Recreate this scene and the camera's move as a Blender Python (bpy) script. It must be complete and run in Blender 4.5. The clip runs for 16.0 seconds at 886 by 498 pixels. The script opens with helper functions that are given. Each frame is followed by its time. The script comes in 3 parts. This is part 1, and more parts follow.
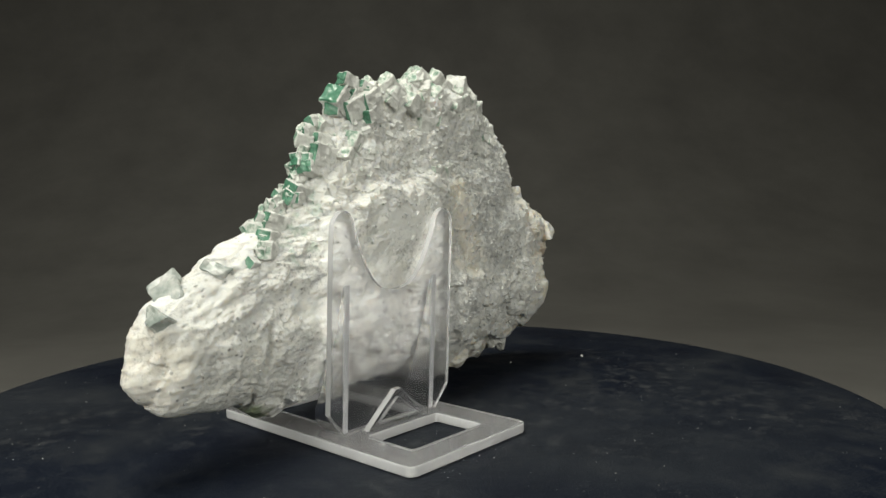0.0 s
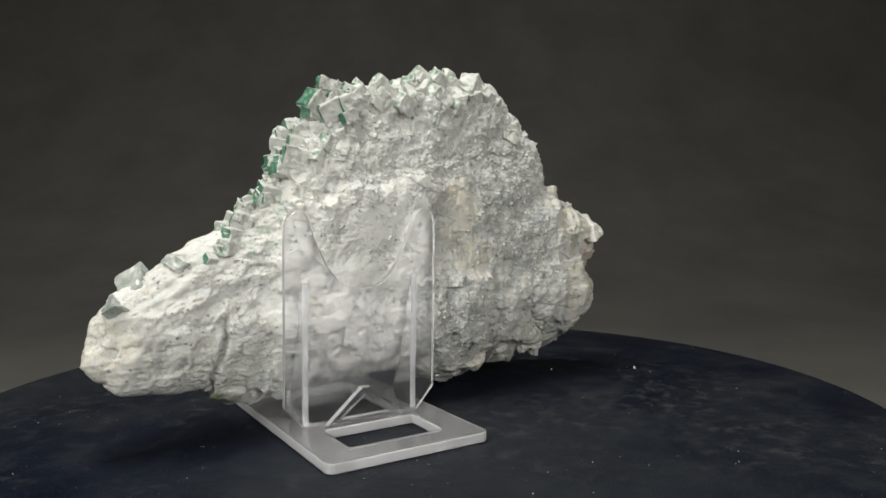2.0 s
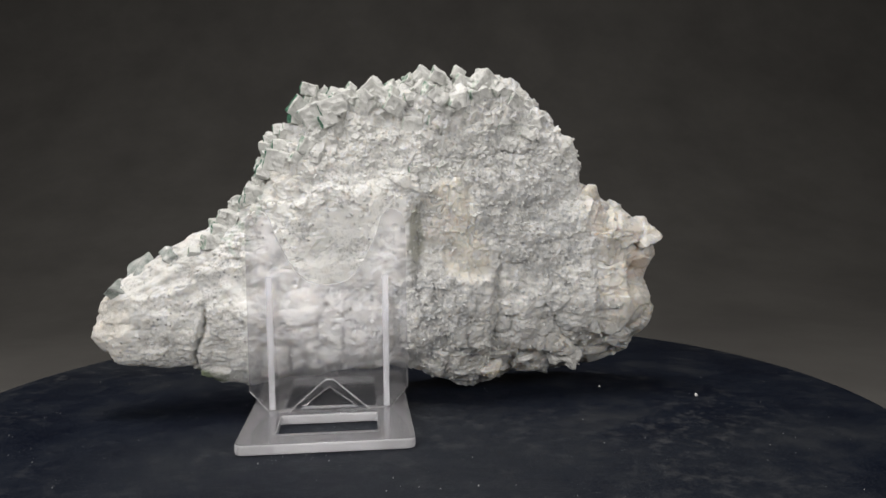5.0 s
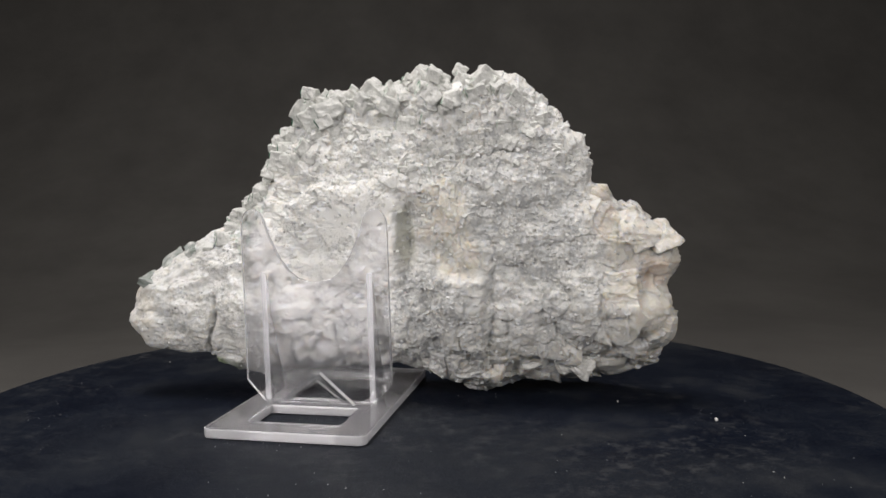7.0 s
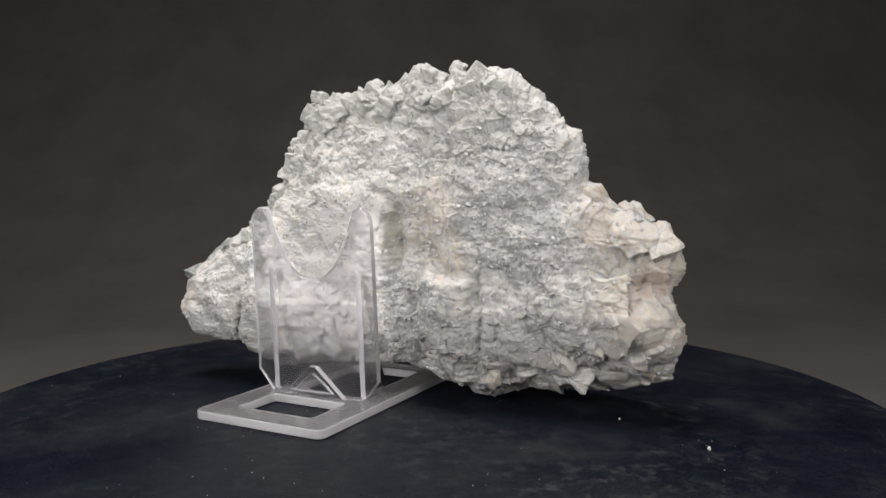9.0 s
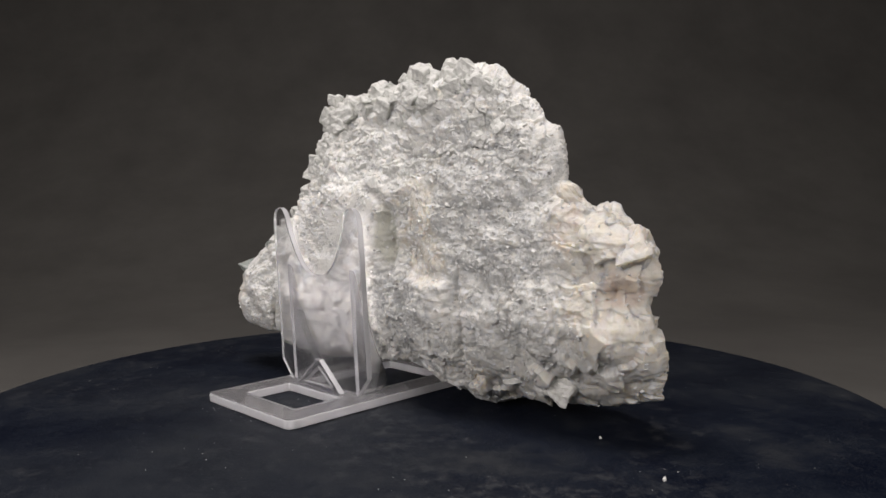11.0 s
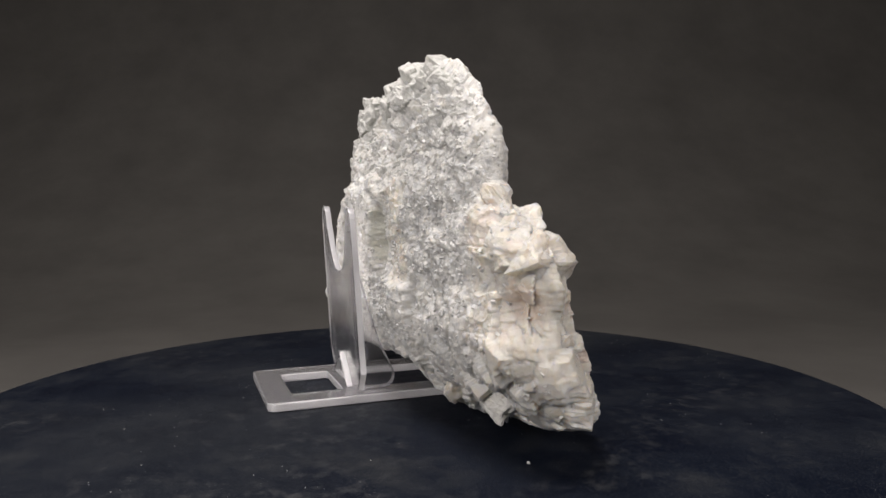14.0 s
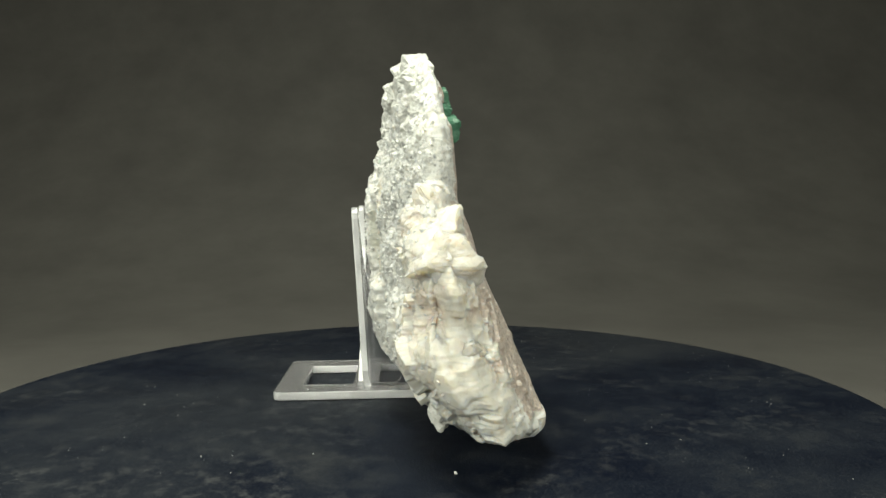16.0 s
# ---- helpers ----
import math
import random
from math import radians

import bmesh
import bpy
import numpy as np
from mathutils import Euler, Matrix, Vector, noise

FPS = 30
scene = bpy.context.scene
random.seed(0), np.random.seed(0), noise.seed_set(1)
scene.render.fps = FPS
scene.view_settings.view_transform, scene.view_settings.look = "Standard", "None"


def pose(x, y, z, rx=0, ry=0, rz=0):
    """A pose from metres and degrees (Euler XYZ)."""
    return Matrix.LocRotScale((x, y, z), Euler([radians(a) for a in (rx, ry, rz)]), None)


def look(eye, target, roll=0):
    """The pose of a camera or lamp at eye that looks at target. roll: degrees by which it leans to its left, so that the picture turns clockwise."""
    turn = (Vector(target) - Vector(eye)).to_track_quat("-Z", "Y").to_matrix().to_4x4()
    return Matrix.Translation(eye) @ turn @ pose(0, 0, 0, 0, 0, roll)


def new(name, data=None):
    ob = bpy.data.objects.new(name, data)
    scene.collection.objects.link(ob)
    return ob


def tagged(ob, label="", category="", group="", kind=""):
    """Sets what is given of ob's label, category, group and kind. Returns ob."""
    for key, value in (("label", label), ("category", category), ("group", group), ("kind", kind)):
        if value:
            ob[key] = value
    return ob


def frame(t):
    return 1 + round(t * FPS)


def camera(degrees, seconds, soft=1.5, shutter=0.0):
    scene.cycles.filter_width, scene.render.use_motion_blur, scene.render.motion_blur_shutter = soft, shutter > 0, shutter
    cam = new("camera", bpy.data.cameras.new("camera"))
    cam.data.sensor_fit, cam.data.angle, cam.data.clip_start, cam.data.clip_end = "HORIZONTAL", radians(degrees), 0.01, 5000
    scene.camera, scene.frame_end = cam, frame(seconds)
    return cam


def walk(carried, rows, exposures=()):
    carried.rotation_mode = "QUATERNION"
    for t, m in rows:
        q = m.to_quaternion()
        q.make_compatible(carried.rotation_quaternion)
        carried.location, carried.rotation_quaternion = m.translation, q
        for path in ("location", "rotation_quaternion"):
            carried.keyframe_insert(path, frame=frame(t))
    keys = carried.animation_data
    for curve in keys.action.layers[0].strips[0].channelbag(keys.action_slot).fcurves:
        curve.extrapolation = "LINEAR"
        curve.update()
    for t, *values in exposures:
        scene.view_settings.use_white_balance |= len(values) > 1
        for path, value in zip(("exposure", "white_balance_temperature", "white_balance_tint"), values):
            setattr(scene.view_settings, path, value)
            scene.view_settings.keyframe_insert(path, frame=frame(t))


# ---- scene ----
# ================= camera =================
RATE = -8.4885         # turntable, degrees per second
SECONDS = 16.0
cam = camera(60.8, SECONDS, soft=1.5)
EYE = Vector((0.0, -0.25, 0.0696))
YAW, PITCH, ROLL = radians(2.276), radians(4.184), -0.591
AIM = EYE + Vector((math.sin(YAW) * math.cos(PITCH), math.cos(YAW) * math.cos(PITCH), -math.sin(PITCH)))
walk(cam, [(0.0, look(EYE, AIM, ROLL)), (16.0, look(EYE, AIM, ROLL))],
     exposures=[(0.0, 0.25, 6950, 2), (3.5, 0.0, 6650, 9), (9.0, 0.0, 6700, 14), (12.5, 0.03, 6800, 16), (14.6, 0.32, 6900, 15),
                (15.3, 0.52, 7050, 4), (16.0, 0.70, 7150, -4)])

# ================= light =================
world = bpy.data.worlds.new("room_light")
scene.world = world
world.use_nodes = True
world.node_tree.nodes["Background"].inputs[0].default_value = (0.9, 0.95, 1.0, 1)
world.node_tree.nodes["Background"].inputs[1].default_value = 0.004


def softbox(name, eye, target, size, power, colour):
    data = bpy.data.lights.new(name, "AREA")
    data.shape, data.size, data.size_y = "RECTANGLE", size[0], size[1]
    data.energy, data.color = power, colour
    ob = new(name, data)
    ob.matrix_world = look(eye, target)
    return ob


softbox("softbox_top", (-0.12, -0.08, 0.66), (0.0, 0.0, 0.03), (0.34, 0.24), 3.2, (1.0, 0.99, 0.97))
softbox("softbox_side", (-0.50, -0.66, 0.38), (0.0, 0.0, 0.05), (0.50, 0.32), 4.0, (1.0, 0.99, 0.98))
softbox("softbox_side", (0.50, -0.66, 0.38), (0.0, 0.0, 0.05), (0.50, 0.32), 2.9, (1.0, 0.99, 0.98))


# ================= materials =================
class Nodes:
    """Small helper round a node material."""

    def __init__(self, name):
        self.mat = bpy.data.materials.new(name)
        self.mat.use_nodes = True
        self.tree = self.mat.node_tree
        self.bsdf = self.tree.nodes["Principled BSDF"]
        self.coord = self.tree.nodes.new("ShaderNodeTexCoord").outputs["Object"]

    def add(self, kind, **values):
        n = self.tree.nodes.new(kind)
        for k, v in values.items():
            n.inputs[k].default_value = v
        return n

    def link(self, a, b):
        self.tree.links.new(a, b)

    def noise(self, scale, detail=4.0, rough=0.55, source=None):
        n = self.add("ShaderNodeTexNoise", Scale=scale, Detail=detail, Roughness=rough)
        self.link(source or self.coord, n.inputs["Vector"])
        return n.outputs["Fac"]

    def voronoi(self, scale, out="Distance", feature="F1"):
        n = self.add("ShaderNodeTexVoronoi", Scale=scale)
        n.feature = feature
        self.link(self.coord, n.inputs["Vector"])
        return n.outputs[out]

    def ramp(self, fac, *stops):
        n = self.add("ShaderNodeValToRGB")
        while len(n.color_ramp.elements) < len(stops):
            n.color_ramp.elements.new(0.5)
        for e, (p, c) in zip(n.color_ramp.elements, stops):
            e.position = p
            e.color = (*c, 1) if isinstance(c, tuple) else (c, c, c, 1)
        self.link(fac, n.inputs["Fac"])
        return n.outputs["Color"]

    def mix(self, fac, a, b, mode="MIX"):
        n = self.tree.nodes.new("ShaderNodeMix")
        n.data_type, n.blend_type = "RGBA", mode
        for slot, v in ((0, fac), (6, a), (7, b)):
            if hasattr(v, "is_output"):
                self.link(v, n.inputs[slot])
            else:
                n.inputs[slot].default_value = (*v, 1) if isinstance(v, tuple) else v
        return n.outputs[2]

    def math(self, op, a, b=0.0):
        n = self.tree.nodes.new("ShaderNodeMath")
        n.operation = op
        for slot, v in ((0, a), (1, b)):
            if hasattr(v, "is_output"):
                self.link(v, n.inputs[slot])
            else:
                n.inputs[slot].default_value = v
        return n.outputs[0]

    def bump(self, height, distance, strength=1.0, normal=None):
        n = self.add("ShaderNodeBump", Strength=strength, Distance=distance)
        self.link(height, n.inputs["Height"])
        if normal:
            self.link(normal, n.inputs["Normal"])
        return n.outputs["Normal"]

    def set(self, **values):
        for k, v in values.items():
            slot = self.bsdf.inputs[k.replace("_", " ")]
            if hasattr(v, "is_output"):
                self.link(v, slot)
            else:
                slot.default_value = (*v, 1) if isinstance(v, tuple) and len(v) == 3 and slot.type == "RGBA" else v
        return self.mat


def patch(m, centre, radii, soft=0.5, ragged=0.5):
    """A ragged blot of its own shape round a place in the thing's space: 1 inside, 0 outside."""
    sub = m.add("ShaderNodeVectorMath")
    sub.operation = "SUBTRACT"
    m.link(m.coord, sub.inputs[0])
    sub.inputs[1].default_value = centre
    mul = m.add("ShaderNodeVectorMath")
    mul.operation = "MULTIPLY"
    m.link(sub.outputs[0], mul.inputs[0])
    mul.inputs[1].default_value = [1 / r for r in radii]
    length = m.add("ShaderNodeVectorMath")
    length.operation = "LENGTH"
    m.link(mul.outputs[0], length.inputs[0])
    wobble = m.math("MULTIPLY", m.math("SUBTRACT", m.noise(160, 5), 0.5), ragged * 2)
    return m.ramp(m.math("ADD", length.outputs["Value"], wobble), (1 - soft / 2, 1.0), (1 + soft / 2, 0.0))


def turned_to_stone(m):
    """Lets a material speak in the stone's own axes: u along it, v through it, w up."""
    n = m.add("ShaderNodeVectorRotate")
    n.rotation_type = "Z_AXIS"
    n.inputs["Angle"].default_value = -STONE_TURN
    m.link(m.coord, n.inputs["Vector"])
    m.coord = n.outputs[0]


def matrix_material():
    m = Nodes("chalky_calcite")
    turned_to_stone(m)
    broad = m.noise(55, 5)
    colour = m.mix(m.ramp(broad, (0.35, 0.0), (0.65, 1.0)), (0.64, 0.635, 0.605), (0.78, 0.775, 0.75))
    # grey grainy crust
    crust = m.mix(1.0, patch(m, (0.033, -0.012, 0.068), (0.034, 0.03, 0.030), 0.7, 0.9), m.ramp(m.noise(200, 7, 0.75), (0.40, 0.0), (0.60, 1.0)), "MULTIPLY")
    low = m.mix(1.0, patch(m, (0.007, -0.014, 0.036), (0.015, 0.02, 0.014), 0.6, 0.8), m.ramp(m.noise(330, 6, 0.7), (0.40, 0.0), (0.55, 1.0)), "MULTIPLY")
    mid = m.mix(1.0, patch(m, (0.044, -0.010, 0.036), (0.018, 0.02, 0.020), 0.7, 0.9), m.ramp(m.noise(260, 6, 0.7), (0.45, 0.0), (0.62, 0.8)), "MULTIPLY")
    grey = m.mix(1.0, m.mix(1.0, crust, low, "ADD"), mid, "ADD")
    colour = m.mix(grey, colour, (0.42, 0.425, 0.42))
    vug = patch(m, (-0.0005, -0.014, 0.0560), (0.0030, 0.02, 0.0100), 0.5, 0.5)
    colour = m.mix(m.math("MULTIPLY", vug, 0.6), colour, (0.42, 0.42, 0.34))
    # cream translucent calcite: the vein, the lobe, the blocks of the high end
    vein = m.mix(1.0, patch(m, (0.011, -0.014, 0.062), (0.0095, 0.02, 0.016), 0.5, 0.6), patch(m, (0.016, -0.014, 0.050), (0.0090, 0.02, 0.010), 0.6, 0.6), "ADD")
    lobe = m.mix(1.0, patch(m, (0.066, 0.0, 0.064), (0.012, 0.05, 0.012), 0.7, 0.6), patch(m, (0.080, 0.006, 0.042), (0.021, 0.06, 0.030), 0.7, 0.7), "ADD")
    foot = patch(m, (0.052, 0.006, 0.012), (0.040, 0.03, 0.012), 0.8, 0.8)
    cream = m.mix(1.0, m.mix(1.0, vein, lobe, "ADD"), m.math("MULTIPLY", foot, 0.7), "ADD")
    warm = m.ramp(m.noise(90, 5), (0.35, (0.64, 0.61, 0.55)), (0.55, (0.69, 0.665, 0.61)), (0.7, (0.65, 0.59, 0.535)))
    colour = m.mix(cream, colour, warm)
    # the hollow
    hollow = patch(m, (0.0770, -0.002, 0.0445), (0.008, 0.02, 0.006), 0.8, 0.6)
    colour = m.mix(m.math("MULTIPLY", hollow, 0.5), colour, (0.66, 0.52, 0.43))
    # salt-and-pepper grain
    dull = m.math("SUBTRACT", 1.0, m.math("MULTIPLY", cream, 0.85))
    pepper = m.math("MULTIPLY", m.ramp(m.noise(1100, 5, 0.8), (0.50, 0.0), (0.60, 1.0)), m.ramp(m.noise(75, 4, 0.6), (0.42, 0.06), (0.60, 0.8)))
    colour = m.mix(m.math("MULTIPLY", pepper, dull), colour, (0.34, 0.34, 0.33))
    # ochre stain on the low end
    stain = patch(m, (-0.097, 0.004, 0.030), (0.010, 0.02, 0.014), 0.8, 0.8)
    colour = m.mix(m.math("MULTIPLY", stain, 0.2), colour, (0.64, 0.53, 0.37))
    # green fluorite showing through the crust
    green = m.mix(1.0, patch(m, (-0.056, -0.002, 0.066), (0.012, 0.012, 0.018), 0.4, 1.0), m.ramp(m.noise(300, 3), (0.5, 0.0), (0.6, 1.0)), "MULTIPLY")
    colour = m.mix(m.math("MULTIPLY", green, 0.4), colour, (0.25, 0.38, 0.29))
    moss = patch(m, (-0.069, -0.002, 0.0105), (0.008, 0.012, 0.005), 0.6, 0.8)
    colour = m.mix(m.math("MULTIPLY", moss, 0.8), colour, (0.16, 0.22, 0.09))
    # dark pits and specks
    pits = m.math("MULTIPLY", m.ramp(m.voronoi(480), (0.12, 1.0), (0.26, 0.0)), m.ramp(m.noise(110, 5, 0.7), (0.50, 0.0), (0.60, 1.0)))
    colour = m.mix(m.math("MULTIPLY", m.math("MULTIPLY", pits, dull), 0.8), colour, (0.13, 0.13, 0.125))
    n = m.bump(m.noise(2400, 5, 0.7), 0.0004, 0.4)
    n = m.bump(m.noise(520, 8, 0.7), 0.0007, 0.45, n)
    rough = m.mix(cream, m.ramp(m.noise(700, 3), (0.3, 0.6), (0.7, 0.95)), m.ramp(m.noise(300, 3), (0.35, 0.14), (0.65, 0.48)))
    return m.set(Base_Color=colour, Roughness=rough, Normal=n, Specular_IOR_Level=0.45,
                 Subsurface_Weight=m.math("ADD", m.math("MULTIPLY", cream, 0.6), 0.3),
                 Subsurface_Radius=(1.0, 0.85, 0.65), Subsurface_Scale=0.0026)


def flake_material():
    m = Nodes("grey_white_flake")
    pick = m.tree.nodes.new("ShaderNodeNewGeometry").outputs["Random Per Island"]
    base = m.ramp(pick, (0.0, (0.44, 0.445, 0.44)), (0.45, (0.56, 0.56, 0.55)), (1.0, (0.72, 0.715, 0.70)))
    return m.set(Base_Color=base, Roughness=m.ramp(pick, (0.0, 0.65), (0.8, 0.5), (1.0, 0.12)), Normal=m.bump(m.noise(1500, 4), 0.0003, 0.4))


def druse_material():
    m = Nodes("pinkish_druse")
    base = m.ramp(m.noise(600, 5, 0.7), (0.32, (0.40, 0.335, 0.295)), (0.5, (0.53, 0.455, 0.405)), (0.68, (0.64, 0.575, 0.525)))
    n = m.bump(m.voronoi(900), 0.0006, 0.7)
    return m.set(Base_Color=base, Roughness=m.ramp(m.noise(800, 3), (0.35, 0.18), (0.6, 0.6)), Subsurface_Weight=0.3, Subsurface_Radius=(1, 0.8, 0.6),
                 Subsurface_Scale=0.002, Normal=n)


def cream_material():
    m = Nodes("cream_calcite")
    base = m.ramp(m.noise(110, 6, 0.65), (0.32, (0.57, 0.52, 0.46)), (0.5, (0.63, 0.595, 0.54)), (0.68, (0.69, 0.665, 0.615)))
    return m.set(Base_Color=base, Roughness=m.ramp(m.noise(350, 4), (0.35, 0.16), (0.65, 0.55)), Subsurface_Weight=0.8, Specular_IOR_Level=0.5,
                 Subsurface_Radius=(1.0, 0.85, 0.62), Subsurface_Scale=0.006, Normal=m.bump(m.noise(420, 7, 0.7), 0.0009, 0.55))


def frost_material():
    m = Nodes("frosted_crystal_face")
    var = m.noise(500, 5, 0.6)
    base = m.ramp(var, (0.32, (0.52, 0.53, 0.50)), (0.5, (0.67, 0.67, 0.64)), (0.7, (0.76, 0.76, 0.73)))
    specks = m.ramp(m.voronoi(900), (0.05, 1.0), (0.14, 0.0))
    base = m.mix(m.math("MULTIPLY", specks, m.ramp(m.noise(260, 3), (0.55, 0.0), (0.65, 0.8))), base, (0.2, 0.2, 0.19))
    return m.set(Base_Color=base, Roughness=0.7, Normal=m.bump(m.noise(900, 6, 0.7), 0.0007, 0.9),
                 Subsurface_Weight=0.12, Subsurface_Radius=(1, 1, 0.9), Subsurface_Scale=0.0015)


def fluorite_material():
    m = Nodes("green_fluorite_face")
    base = m.ramp(m.noise(350, 4), (0.3, (0.06, 0.20, 0.12)), (0.6, (0.16, 0.34, 0.24)), (0.8, (0.45, 0.52, 0.46)))
    return m.set(Base_Color=base, Roughness=0.22, Transmission_Weight=0.25, IOR=1.43,
                 Normal=m.bump(m.noise(900, 4), 0.0003, 0.3))


def pale_fluorite_material():
    m = Nodes("dusted_green_face")
    base = m.ramp(m.noise(420, 5, 0.65), (0.40, (0.16, 0.27, 0.20)), (0.5, (0.46, 0.52, 0.46)), (0.6, (0.76, 0.76, 0.72)))
    return m.set(Base_Color=base, Roughness=0.45, Normal=m.bump(m.noise(900, 4), 0.0004, 0.5))


def clear_crystal_material():
    m = Nodes("clear_calcite")
    base = m.ramp(m.noise(300, 5), (0.3, (0.62, 0.62, 0.59)), (0.7, (0.74, 0.73, 0.69)))
    return m.set(Base_Color=base, Roughness=m.ramp(m.noise(500, 3), (0.35, 0.12), (0.65, 0.5)), Transmission_Weight=0.05, IOR=1.5, Subsurface_Weight=0.3,
                 Subsurface_Radius=(1, 1, 0.9), Subsurface_Scale=0.003, Normal=m.bump(m.noise(600, 5), 0.0006, 0.6))


def grey_crystal_material():
    m = Nodes("grey_green_crystal")
    base = m.ramp(m.noise(260, 5), (0.38, (0.36, 0.41, 0.38)), (0.55, (0.55, 0.58, 0.55)), (0.68, (0.76, 0.76, 0.73)))
    return m.set(Base_Color=base, Roughness=0.2, Transmission_Weight=0.3, IOR=1.5, Normal=m.bump(m.noise(700, 4), 0.0004, 0.4))


def acrylic_material(name, rough, tint, milky):
    m = Nodes(name)
    r = m.ramp(m.noise(60, 3), (0.3, rough * 0.7), (0.7, rough * 1.3))
    # milky: diffuse white share, standing in for highlights that clear acrylic would catch
    return m.set(Base_Color=tint, Roughness=r, Transmission_Weight=1.0 - milky, IOR=1.49,
                 Normal=m.bump(m.noise(45, 2), 0.0003, 0.15))


def table_material():
    m = Nodes("dark_blue_cloth_top")
    smudge = m.noise(24, 9, 0.72)
    worn = m.noise(7, 4, 0.5)
    base = m.ramp(smudge, (0.40, (0.0012, 0.0032, 0.0100)), (0.52, (0.0036, 0.0064, 0.0138)), (0.62, (0.0125, 0.0150, 0.0205)), (0.74, (0.030, 0.032, 0.036)))
    base = m.mix(m.ramp(worn, (0.48, 0.0), (0.62, 0.55)), base, (0.020, 0.023, 0.028))
    scuff = m.math("MULTIPLY", m.ramp(m.noise(150, 7, 0.75), (0.50, 0.0), (0.64, 1.0)), m.ramp(m.noise(16, 5, 0.6), (0.46, 0.0), (0.64, 0.8)))
    base = m.mix(scuff, base, (0.052, 0.054, 0.058))
    base = m.mix(m.ramp(m.noise(1500, 4, 0.8), (0.52, 0.0), (0.68, 0.50)), base, (0.050, 0.053, 0.058))
    dust = m.math("MULTIPLY", m.ramp(m.voronoi(900), (0.07, 1.0), (0.16, 0.0)), m.ramp(m.noise(38, 5, 0.7), (0.52, 0.0), (0.68, 1.0)))
    base = m.mix(m.math("MULTIPLY", dust, 0.8), base, (0.30, 0.30, 0.29))
    n = m.bump(m.noise(1400, 4, 0.6), 0.0004, 0.5)
    n = m.bump(m.noise(160, 6, 0.7), 0.0006, 0.25, n)
    return m.set(Base_Color=base, Roughness=m.ramp(smudge, (0.38, 0.42), (0.6, 0.75)), Normal=n, Specular_IOR_Level=0.13)


def paper_material():
    m = Nodes("grey_backdrop_paper")
    base = m.ramp(m.noise(9, 6, 0.65), (0.3, (0.085, 0.081, 0.076)), (0.7, (0.115, 0.110, 0.102)))
    return m.set(Base_Color=base, Roughness=0.9, Normal=m.bump(m.noise(300, 4), 0.0006, 0.3), Specular_IOR_Level=0.15)


def plain_material(name, colour, rough):
    m = Nodes(name)
    var = m.noise(8, 5)
    a, b = tuple(c * 0.85 for c in colour), tuple(c * 1.1 for c in colour)
    return m.set(Base_Color=m.ramp(var, (0.3, a), (0.7, b)), Roughness=rough, Normal=m.bump(m.noise(120, 4), 0.001, 0.3))


STONE_TURN = radians(21.0)
CALCITE, FROST, FLUORITE, CLEAR = matrix_material(), frost_material(), fluorite_material(), clear_crystal_material()
PALE, GREYGREEN, CREAM = pale_fluorite_material(), grey_crystal_material(), cream_material()
DRUSE, FLAKE = druse_material(), flake_material()
# clear acrylic; its grey tint stands in for shade on the stone behind
ACRYLIC = acrylic_material("shade_tinted_acrylic", 0.11, (0.80, 0.80, 0.82), 0.02)
# base: slight milkiness painted in for the white gloss on clear acrylic
ACRYLIC_BASE = acrylic_material("gloss_paled_acrylic", 0.07, (0.95, 0.94, 0.97), 0.11)
# edge materials: bright edge highlights are put into the colour as milky white
ACRYLIC_TRIM = acrylic_material("glint_whitened_plate_edge", 0.09, (0.97, 0.97, 0.99), 0.32)
ACRYLIC_EDGE = acrylic_material("glint_whitened_base_edge", 0.14, (0.97, 0.97, 0.99), 0.40)
TABLE, PAPER = table_material(), paper_material()
RIM = plain_material("black_plastic_rim", (0.012, 0.014, 0.02), 0.5)
WALL = plain_material("dim_wall_paint", (0.12, 0.115, 0.11), 0.9)


# ================= building helpers =================
def mesh_of(bm, name, smooth=False):
    me = bpy.data.meshes.new(name)
    bm.normal_update()
    bm.to_mesh(me)
    bm.free()
    if smooth:
        me.polygons.foreach_set("use_smooth", [True] * len(me.polygons))
    return me


def part(name, bm, material, parent=None, label="", smooth=False):
    """Links a bmesh as one mesh object, under a thing or a part."""
    me = mesh_of(bm, name, smooth)
    for mat in material if isinstance(material, (list, tuple)) else (material,):
        me.materials.append(mat)
    ob = new(name, me)
    ob.parent = parent
    return tagged(ob, label)


def prism(bm, outer, holes, y0, y1, bevel=0.0):
    """A flat plate in x, z with holes, between y0 and y1."""
    edges = []
    for loop in (outer, *holes):
        vs = [bm.verts.new((x, y0, z)) for x, z in loop]
        edges += [bm.edges.new((a, b)) for a, b in zip(vs, vs[1:] + vs[:1])]
    bmesh.ops.triangle_fill(bm, edges=edges, use_beauty=True)
    faces = list(bm.faces)
    made = bmesh.ops.extrude_face_region(bm, geom=faces)
    bmesh.ops.translate(bm, vec=(0, y1 - y0, 0), verts=[v for v in made["geom"] if isinstance(v, bmesh.types.BMVert)])
    bmesh.ops.recalc_face_normals(bm, faces=bm.faces)
    if bevel:
        sharp = [e for e in bm.edges if e.is_manifold and e.calc_face_angle(0) > 1.2]
        bmesh.ops.bevel(bm, geom=sharp, offset=bevel, segments=2, profile=0.6, affect="EDGES")
    bm.normal_update()
    for f in bm.faces:
        f.material_index = 0 if abs(f.normal.y) > 0.95 else 1
    return bm


